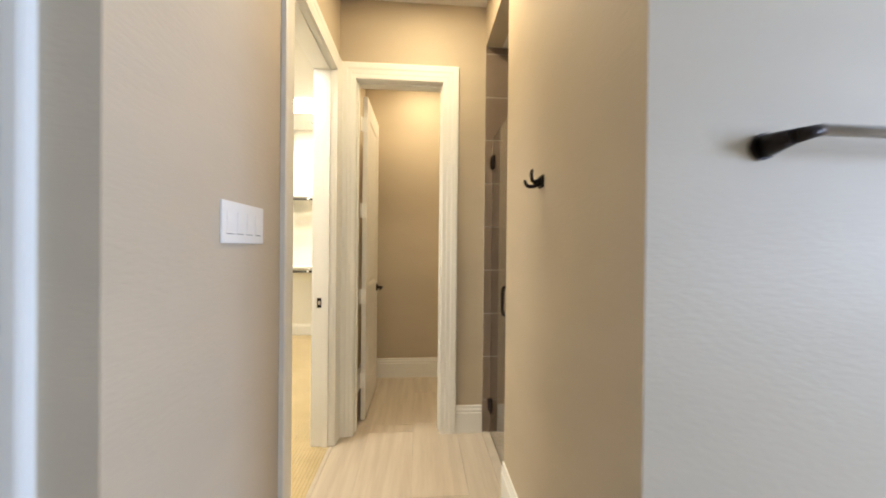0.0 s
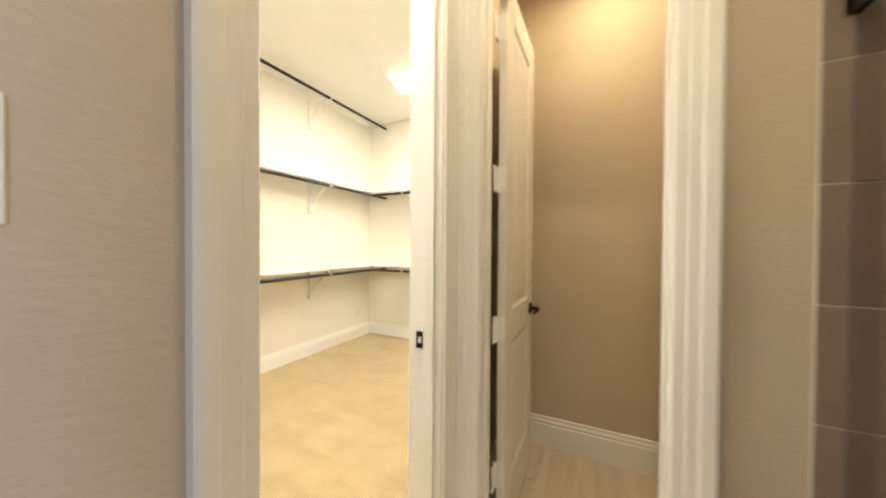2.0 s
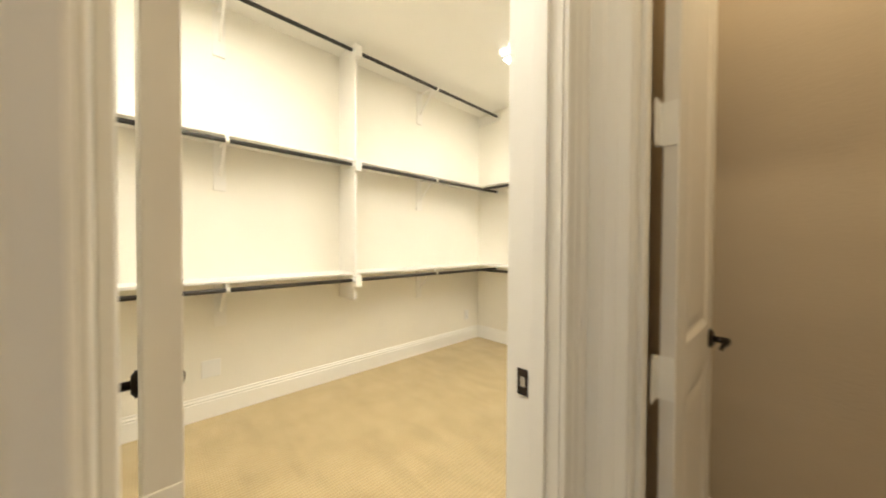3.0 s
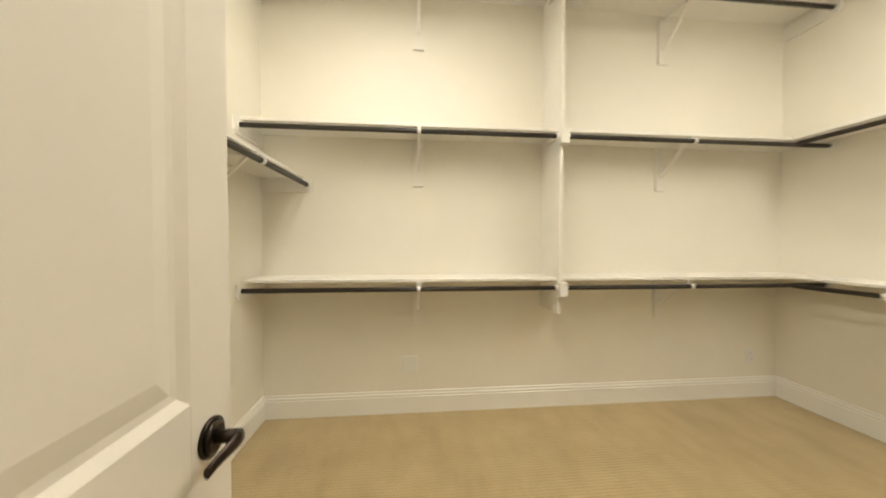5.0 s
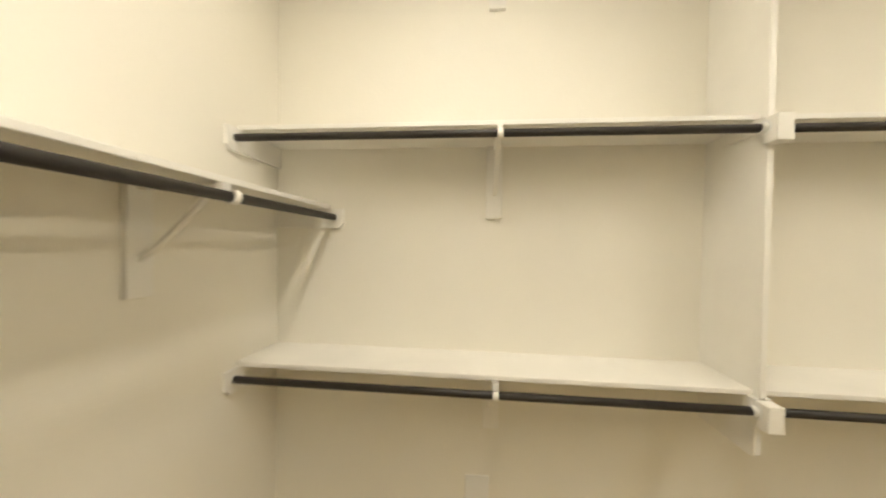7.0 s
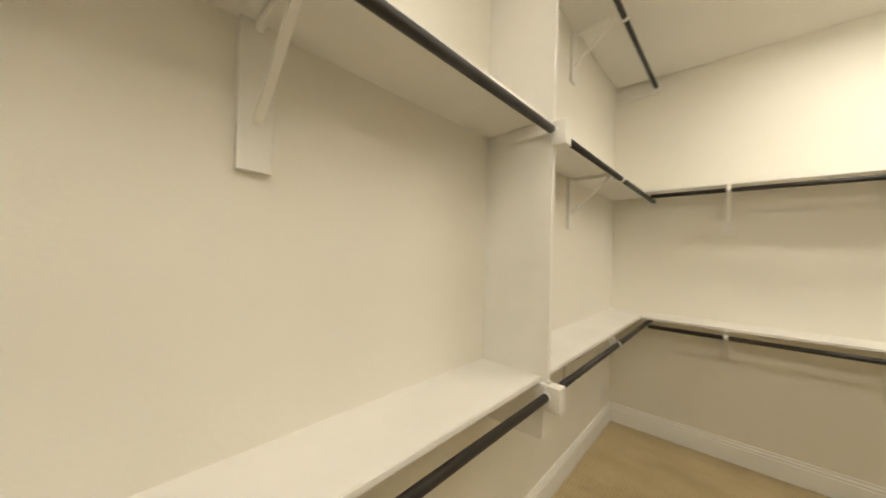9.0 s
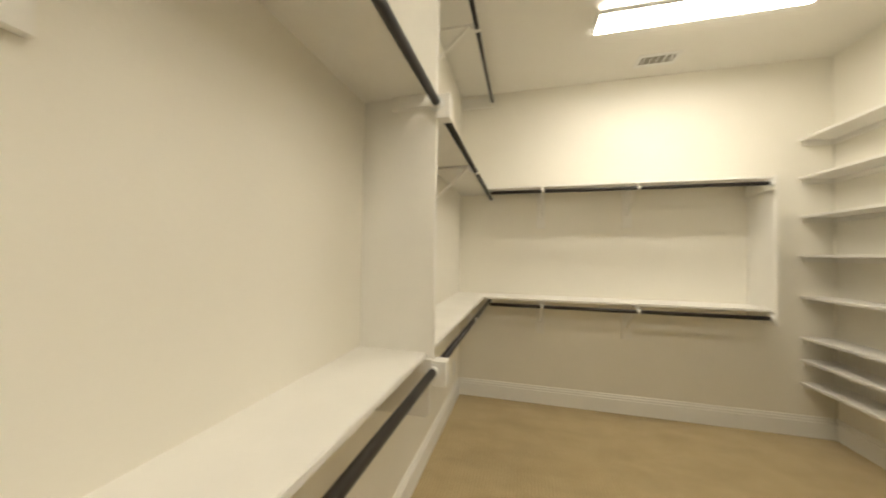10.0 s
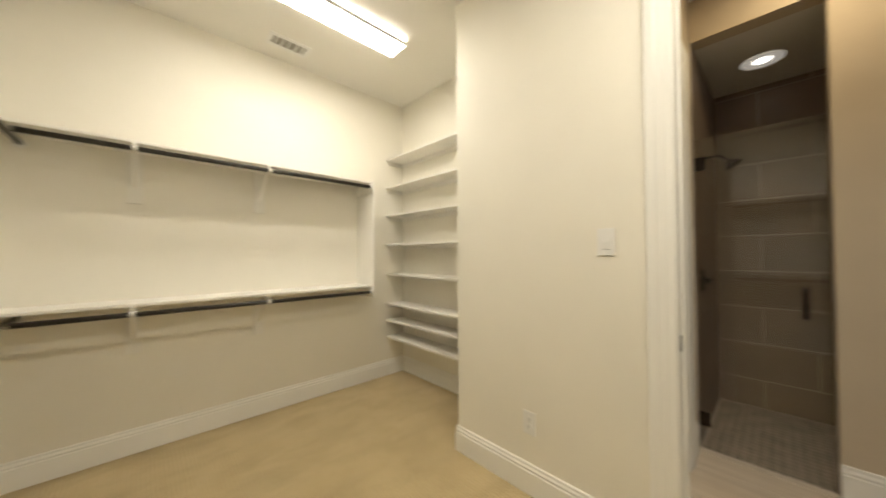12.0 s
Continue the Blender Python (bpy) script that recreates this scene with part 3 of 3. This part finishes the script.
# shoe shelves in the alcove
SHOE_X = 0.331
for z in (2.387, 2.075, 1.762, 1.444, 1.115, 0.79, 0.61, 0.429):
    s = shelf("shoe_shelf", SHOE_X, AB, JOG, CN, z, "narrow white shoe shelf on end cleats", "shoe shelves", "-x")
    ledger(s, SHOE_X + 0.03, AB - 0.018, CN - 0.018, CN, z - RT - 0.038, z - RT - 0.0005)
    ledger(s, SHOE_X + 0.03, AB - 0.018, JOG, JOG + 0.018, z - RT - 0.038, z - RT - 0.0005)
    ledger(s, AB - 0.018, AB, JOG, CN, z - RT - 0.038, z - RT - 0.0005)


# ---- fixtures ----
def downlight(name, x, y, z, r, label, ring=PLASTIC):
    ob = thing(name, label, "downlight", (x, y, z), "recessed lights")
    bm = bmesh.new()
    n = 40
    prof = [(r, 0.0), (r, -0.005), (r * 0.93, -0.007), (r * 0.80, -0.004), (r * 0.45, -0.002)]
    rings = [[bm.verts.new((a * math.cos(2 * math.pi * i / n), a * math.sin(2 * math.pi * i / n), b)) for i in range(n)] for a, b in prof]
    for p, q in zip(rings, rings[1:]):
        for i in range(n):
            bm.faces.new((p[i], p[(i + 1) % n], q[(i + 1) % n], q[i]))
    part("trim_ring", bm, ring, ob, "", True)
    bm = bmesh.new()
    bmesh.ops.create_circle(bm, cap_ends=True, segments=n, radius=r * 0.45, matrix=Matrix.Translation((0, 0, -0.0015)))
    part("lens", bm, CAN_GLOW, ob, "glowing frosted lens")


downlight("recessed_light", 1.72, 2.16, SH_TOP, 0.12, "white recessed shower light, lit, its trim ring given a glow", RING_GLOW)
# Unseen fixtures, added to go with the hall and toilet lamps.
downlight("recessed_light", 0.69, 1.9, CEIL_H, 0.085, "assumed recessed hall light, out of view, lit")
downlight("recessed_light", 0.66, 3.02, CEIL_H, 0.085, "assumed recessed toilet-room light, out of view, lit")

lx0, lx1, ly0, ly1 = -1.37, -0.115, 4.115, 4.325
lamp = thing("ceiling_light", "long lit fluorescent ceiling light with wrap diffuser", "ceiling light", ((lx0 + lx1) / 2, (ly0 + ly1) / 2, CEIL))
hx, hy = (lx1 - lx0) / 2, (ly1 - ly0) / 2
bm = bmesh.new()
box(bm, -hx, hx, -hy + 0.015, hy - 0.015, -0.018, 0.0, 0.003)
part("housing", bm, PLASTIC, lamp)
bm = bmesh.new()
prism(bm, [(-hy, -0.018), (-hy, -0.023), (-hy + 0.002, -0.050), (-hy + 0.008, -0.055), (hy - 0.008, -0.055), (hy - 0.002, -0.050), (hy, -0.023), (hy, -0.018)], "x",
      -hx + 0.012, hx - 0.012)
# Bottom is the lit diffuser, top rim the added halo strip, sides plastic.
for f in bm.faces:
    f.normal_update()
    f.material_index = 0 if f.normal.z < -0.9 else 1 if f.calc_center_median().z > -0.023 else 2
part("diffuser", bm, [TUBE_GLOW, HALO_GLOW, PLASTIC], lamp, "glowing white acrylic diffuser")
for s in (-1, 1):
    bm = bmesh.new()
    prism(bm, [(-hy - 0.002, -0.016), (-hy - 0.002, -0.042), (-hy + 0.012, -0.058), (hy - 0.012, -0.058), (hy + 0.002, -0.042), (hy + 0.002, -0.016)], "x",
          s * (hx - 0.012), s * hx)
    part("end_cap", bm, PLASTIC, lamp)

# South fixture is out of view, inferred from shadows; x set for brightness.
lamp2 = copy_thing(lamp, Matrix.Translation((-1.08, 1.98, CEIL)))
for o in lamp2.children:
    if o.name.startswith("diffuser"):
        o.data = o.data.copy()
        o.data.materials[0] = TUBE_GLOW_SOUTH

vent = thing("ceiling_vent", "small white ceiling air register with slats", "air vent", (-0.78, 4.825, CEIL))
bm = bmesh.new()
vx, vy = 0.155, 0.085
box(bm, -vx, vx, -vy, -vy + 0.03, -0.008, 0, 0.002)
box(bm, -vx, vx, vy - 0.03, vy, -0.008, 0, 0.002)
box(bm, -vx, -vx + 0.03, -vy + 0.03, vy - 0.03, -0.008, 0, 0.002)
box(bm, vx - 0.03, vx, -vy + 0.03, vy - 0.03, -0.008, 0, 0.002)
part("frame", bm, PLASTIC, vent)
# No opening here: a flat sheet carries the duct's shade in its colour.
bm = bmesh.new()
box(bm, -vx + 0.03, vx - 0.03, -vy + 0.03, vy - 0.03, -0.0015, -0.0005)
part("duct_opening", bm, DUCT_SHADE, vent, "flat grey sheet painting the duct's shade")
for i in range(5):
    x = -vx + 0.06 + i * 0.048
    bm = bmesh.new()
    prism(bm, [(x, -0.0017), (x + 0.003, -0.0017), (x + (0.012 if i > 2 else -0.006), -0.0075), (x + (0.009 if i > 2 else -0.009), -0.0075)], "y",
          -vy + 0.03, vy - 0.03)
    part("slat", bm, PLASTIC, vent)


def wall_plate(name, m, gangs, label, category, outlet=False, blank=False):
    """A cover plate on a wall at x = 0 facing +x, gangs side by side along y."""
    ob = thing(name, label, category)
    w, hh = (0.078 + 0.053 * (gangs - 1)) / 2, 0.063
    bm = bmesh.new()
    box(bm, 0, 0.006, -w, w, -hh, hh, 0.0025)
    part("cover", bm, PLASTIC, ob)
    for g in range(0 if blank else gangs):
        y = (g - (gangs - 1) / 2) * 0.053
        if outlet:
            for z in (-0.020, 0.020):
                bm = bmesh.new()
                rod_between(bm, (0.0055, y, z), (0.0080, y, z), 0.0165, 24)
                o = part("socket", bm, PLASTIC, ob)
                # Flat dark pieces paint the shade inside the outlet's slots.
                bm = bmesh.new()
                box(bm, 0.0078, 0.0083, y - 0.008, y - 0.006, z - 0.002, z + 0.007)
                box(bm, 0.0078, 0.0083, y + 0.006, y + 0.008, z - 0.002, z + 0.007)
                box(bm, 0.0078, 0.0083, y - 0.002, y + 0.002, z - 0.010, z - 0.006)
                part("slots", bm, SLOT_SHADE, o)
        else:
            bm = bmesh.new()
            prism(bm, [(0.0055, -0.033), (0.0063, -0.033), (0.0080, 0.0), (0.0065, 0.033), (0.0055, 0.033)], "y", y - 0.0165, y + 0.0165)
            part("rocker", bm, PLASTIC, ob)
            # Dark strip paints the shadow line under the rocker.
            bm = bmesh.new()
            box(bm, 0.0058, 0.0064, y - 0.0175, y + 0.0175, -0.0352, -0.0334)
            part("gap", bm, SLOT_SHADE, ob)
    ob.matrix_world = m
    return ob


wall_plate("light_switch", pose(HW, 1.312, 1.391), 4, "white four-gang rocker switch plate on the beige wall", "light switch")
wall_plate("light_switch", pose(CE, 2.652, 1.373, 0, 0, 180), 1, "white single rocker switch plate on the cream closet wall", "light switch")
wall_plate("blank_plate", pose(CW, 2.062, 0.36), 1.7, "blank white double cover plate low on the wall", "cover plate", blank=True)
wall_plate("wall_outlet", pose(CW, 4.855, 0.34), 1, "white wall outlet low beside the closet corner", "outlet", True)
wall_plate("wall_outlet", pose(CE, 3.065, 0.386, 0, 0, 180), 1, "white wall outlet above the baseboard", "outlet", True)

# robe hook
hk = thing("robe_hook", "dark bronze double robe hook on the beige wall", "hook", (HE, 1.41, 1.572))
bm = bmesh.new()
box(bm, -0.008, 0, -0.021, 0.021, -0.024, 0.024, 0.003)
box(bm, -0.014, -0.008, -0.014, 0.014, -0.017, 0.017, 0.003)
part("back_plate", bm, BRONZE, hk)
for pts in ([(-0.012, 0.006), (-0.028, -0.002), (-0.038, 0.004), (-0.042, 0.026), (-0.039, 0.042)], [(-0.012, -0.010), (-0.034, -0.018), (-0.052, -0.019), (-0.062, -0.011), (-0.066, 0.0)]):
    bm = bmesh.new()
    for i, (a, b) in enumerate(zip(pts, pts[1:])):
        rod_between(bm, (a[0], 0, a[1]), (b[0], 0, b[1]), 0.0085 - 0.0008 * i, 12, 0.0078 - 0.0006 * i)
        bmesh.ops.create_uvsphere(bm, u_segments=10, v_segments=6, radius=0.0076 - 0.0006 * i, matrix=Matrix.Translation((b[0], 0, b[1])))
    part("prong", bm, BRONZE, hk, "", True)

# towel bar
tb = thing("towel_bar", "dark bronze towel bar on the daylit wall", "towel bar", (1.33, FRONT, 1.535))
for x in (0.0, 0.62):
    bm = bmesh.new()
    rod_between(bm, (x, 0, 0), (x, -0.010, 0), 0.027, 24)
    rod_between(bm, (x, -0.010, 0), (x + 0.012, -0.050, 0.006), 0.024, 20, 0.015)
    rod_between(bm, (x + 0.012, -0.048, 0.006), (x + 0.040, -0.072, 0.012), 0.015, 16, 0.011)
    part("post", bm, BRONZE, tb, "", True)
bm = bmesh.new()
rod_between(bm, (0.034, -0.070, 0.012), (0.62, -0.070, 0.012), 0.0105, 20)
part("bar", bm, PALE_BAR, tb, "bronze bar, pale with a painted window reflection", True)

# shower glass door with its clips and pull
GX = 1.145
sd = thing("shower_door", "frameless clear glass shower door with bronze hardware", "shower door", (GX, END, 0))
bm = bmesh.new()
box(bm, -0.005, 0.005, SH0 - END + 0.012, -0.014, 0.012, 2.10, 0.001)
g = part("glass_panel", bm, GLASS, sd, "clear glass panel")
g.visible_shadow = False
for z in (0.20, 1.93):
    bm = bmesh.new()
    box(bm, -0.013, -0.005, -0.066, -0.006, z - 0.045, z + 0.045, 0.003)
    box(bm, 0.005, 0.013, -0.066, -0.006, z - 0.045, z + 0.045, 0.003)
    box(bm, -0.022, 0.022, -0.010, -0.0095 + 0.006, z - 0.045, z + 0.045, 0.001)
    part("hinge", bm, BRONZE, sd, "square bronze glass hinge")
hyy = 2.0 - END
for s in (-1, 1):
    bm = bmesh.new()
    bow = [(0.005, 0.945), (0.030, 0.945), (0.042, 0.949), (0.049, 0.960), (0.051, 0.975), (0.051, 1.075), (0.049, 1.090), (0.042, 1.101), (0.030, 1.105), (0.005, 1.105)]
    for a, b in zip(bow, bow[1:]):
        rod_between(bm, (s * a[0], hyy, a[1]), (s * b[0], hyy, b[1]), 0.0095, 14)
        bmesh.ops.create_uvsphere(bm, u_segments=14, v_segments=8, radius=0.0094, matrix=Matrix.Translation((s * b[0], hyy, b[1])))
    for z in (0.945, 1.105):
        rod_between(bm, (s * 0.005, hyy, z), (s * 0.009, hyy, z), 0.014, 18)
    part("pull_handle", bm, BRONZE, sd, "rounded bronze tube pull", True)

sh = thing("wall_shower", "bronze shower head on a bent arm", "shower head", (1.42, END - 0.012, 2.03))
bm = bmesh.new()
rod_between(bm, (0, 0, 0), (0, -0.008, 0), 0.03, 24)
rod_between(bm, (0, -0.008, 0), (0, -0.10, 0.0), 0.010, 14)
rod_between(bm, (0, -0.10, 0.0), (0, -0.15, -0.045), 0.010, 14)
part("arm", bm, BRONZE, sh, "", True)
bm = bmesh.new()
q = Matrix.Translation((0, -0.165, -0.065)) @ pose(0, 0, 0, -35)
bmesh.ops.create_cone(bm, cap_ends=True, segments=28, radius1=0.055, radius2=0.014, depth=0.045, matrix=q)
part("spray_head", bm, BRONZE, sh, "", True)
sv = thing("shower_valve", "bronze shower valve with a lever on tile", "shower valve", (1.376, END - 0.012, 1.12))
bm = bmesh.new()
box(bm, -0.074, 0.074, -0.009, 0, -0.080, 0.080, 0.004)
rod_between(bm, (0, -0.008, 0), (0, -0.05, 0), 0.022, 20, 0.016)
part("escutcheon", bm, BRONZE, sv, "", True)
bm = bmesh.new()
rod_between(bm, (0, -0.045, 0), (-0.085, -0.055, 0.0), 0.008, 12, 0.006)
part("lever", bm, BRONZE, sv, "", True)

# window of the bathroom
bm = bmesh.new()
for a in ((-1.75, -1.7, 0.95, 2.45), (-0.5, -0.45, 0.95, 2.45), (-1.7, -0.5, 0.95, 1.0), (-1.7, -0.5, 2.40, 2.45), (-1.7, -0.5, 1.68, 1.72)):
    box(bm, 4.61, 4.67, a[0], a[1], a[2], a[3], 0.003)
structure("window_1", bm, [TRIM], "white bathroom window frame", "window")

# ---- tiles ----
bm = bmesh.new()
box(bm, -1.2, 4.6, -2.6, FRONT, -0.05, -0.004)
box(bm, HW, HE, FRONT, END2 + 0.0, -0.05, -0.004)
box(bm, 0.0, HW, CD0, CD1, -0.05, -0.004)
box(bm, HW, 1.6, END2, WB, -0.05, -0.004)
floor = structure("floor_tile", bm, [GROUT], "wood-look porcelain plank tile floor with pale grout", "floor")


def slab(name, sx, sy, t, mat, bev=0.0012):
    """A tile with a small chamfer, its corner at the origin, top at z = 0."""
    bm = bmesh.new()
    lo = [bm.verts.new(v) for v in ((0, 0, -t), (sx, 0, -t), (sx, sy, -t), (0, sy, -t))]
    mi = [bm.verts.new(v) for v in ((0, 0, -bev), (sx, 0, -bev), (sx, sy, -bev), (0, sy, -bev))]
    hi = [bm.verts.new(v) for v in ((bev, bev, 0), (sx - bev, bev, 0), (sx - bev, sy - bev, 0), (bev, sy - bev, 0))]
    for a, b in ((lo, mi), (mi, hi)):
        for i in range(4):
            bm.faces.new((a[i], a[(i + 1) % 4], b[(i + 1) % 4], b[i]))
    bm.faces.new(hi)
    return mesh_of(name, bm, mat)


SLABS = {}


def tile(parent, name, sx, sy, m, mat):
    key = (name, round(sx, 3), round(sy, 3))
    if key not in SLABS:
        SLABS[key] = slab(name, sx, sy, 0.008, mat)
    ob = new(name, SLABS[key])
    ob.parent = parent
    ob.matrix_local = m


TW, TL, G = 0.313, 1.22, 0.0025
areas = [(HW, HE, FRONT, END2), (HW, 1.6, END2, WB), (-1.2, 4.6, -2.6, FRONT)]
for x0, x1, y0, y1 in areas:
    i = math.floor((x0 - 0.28) / TW)
    while 0.28 + i * TW < x1:
        a, b = max(0.28 + i * TW, x0), min(0.28 + (i + 1) * TW, x1)
        j0 = (i % 2) * TL / 2 + 2.53
        j = math.floor((y0 - j0) / TL)
        while j0 + j * TL < y1:
            c, d = max(j0 + j * TL, y0), min(j0 + (j + 1) * TL, y1)
            if b - a > 0.012 and d - c > 0.012:
                tile(floor, "plank_tile", b - a - G, d - c - G, Matrix.Translation((a + G / 2, c + G / 2, 0)), PLANK)
            j += 1
        i += 1

# shower floor and walls
bm = bmesh.new()
box(bm, HE, SHB, FRONT + 0.12, END, -0.05, -0.003)
shf = structure("floor_shower", bm, [GROUT], "stone mosaic shower floor", "floor")
bm = bmesh.new()
c = 0.05
for i in range(int((SHB - HE - 0.06) / c)):
    for j in range(int((END - FRONT - 0.12) / c)):
        x, y = HE + 0.055 + i * c, FRONT + 0.122 + j * c
        z = random.uniform(0.0, 0.0015)
        v = [bm.verts.new(p) for p in ((x, y, -0.003), (x + c - 0.004, y, -0.003), (x + c - 0.004, y + c - 0.004, -0.003), (x, y + c - 0.004, -0.003))]
        w = [bm.verts.new(p) for p in ((x + .002, y + .002, z), (x + c - 0.006, y + .002, z), (x + c - 0.006, y + c - 0.006, z), (x + .002, y + c - 0.006, z))]
        for k in range(4):
            bm.faces.new((v[k], v[(k + 1) % 4], w[(k + 1) % 4], w[k]))
        bm.faces.new(w)
tagged(part("mosaic", bm, MOSAIC, shf), kind="stuff")
bm = bmesh.new()
box(bm, HE - 0.002, HE + 0.045, SH0 + 0.001, END - 0.001, -0.01, 0.006, 0.002)
structure("trim_shower_sill", bm, [GROUT], "pale stone shower sill", "threshold")

TZ = [0.0, 0.235, 0.545, 0.855, 1.165, 1.474, 1.784, 2.094, 2.40, 2.71, SH_TOP]


def tiled_wall(name, label, axis, at, facing, a0, a1):
    bm = bmesh.new()
    if axis == "x":
        box(bm, a0, a1, at, at + facing * 0.0075, 0.0, TZ[-1])
    else:
        box(bm, at, at + facing * 0.0075, a0, a1, 0.0, TZ[-1])
    ob = structure(name, bm, [SHOWER_GROUT], label, "tile wall")
    for r, (z0, z1) in enumerate(zip(TZ, TZ[1:])):
        a = a0 - (0.305 if r % 2 else 0.0)
        while a < a1 - 0.01:
            b = min(a + 0.61, a1)
            aa = max(a, a0)
            if b - aa > 0.02:
                L, H = b - aa - 0.005, z1 - z0 - 0.005
                if axis == "x" and facing < 0:
                    m = Matrix.Translation((aa + G / 2, at - 0.010, z0 + G / 2)) @ Matrix.Rotation(radians(90), 4, "X")
                elif axis == "x":
                    m = Matrix.Translation((b - G / 2, at + 0.010, z0 + G / 2)) @ Matrix.Rotation(radians(180), 4, "Z") @ Matrix.Rotation(radians(90), 4, "X")
                else:
                    m = Matrix.Translation((at - 0.010, b - G / 2, z0 + G / 2)) @ Matrix.Rotation(radians(-90), 4, "Z") @ Matrix.Rotation(radians(90), 4, "X")
                tile(ob, "wall_tile", L, H, m, SHOWER_TILE)
            a += 0.61
    return ob


tiled_wall("wall_shower_tiles_north", "taupe porcelain shower wall tiles with pale joints", "x", END, -1, HE, SHB)
tiled_wall("wall_shower_tiles_back", "taupe porcelain shower wall tiles with pale joints", "y", SHB, -1, FRONT + 0.12, END - 0.012)
tiled_wall("wall_shower_tiles_south", "taupe porcelain shower wall tiles with pale joints", "x", FRONT + 0.12, 1, HX, SHB - 0.012)
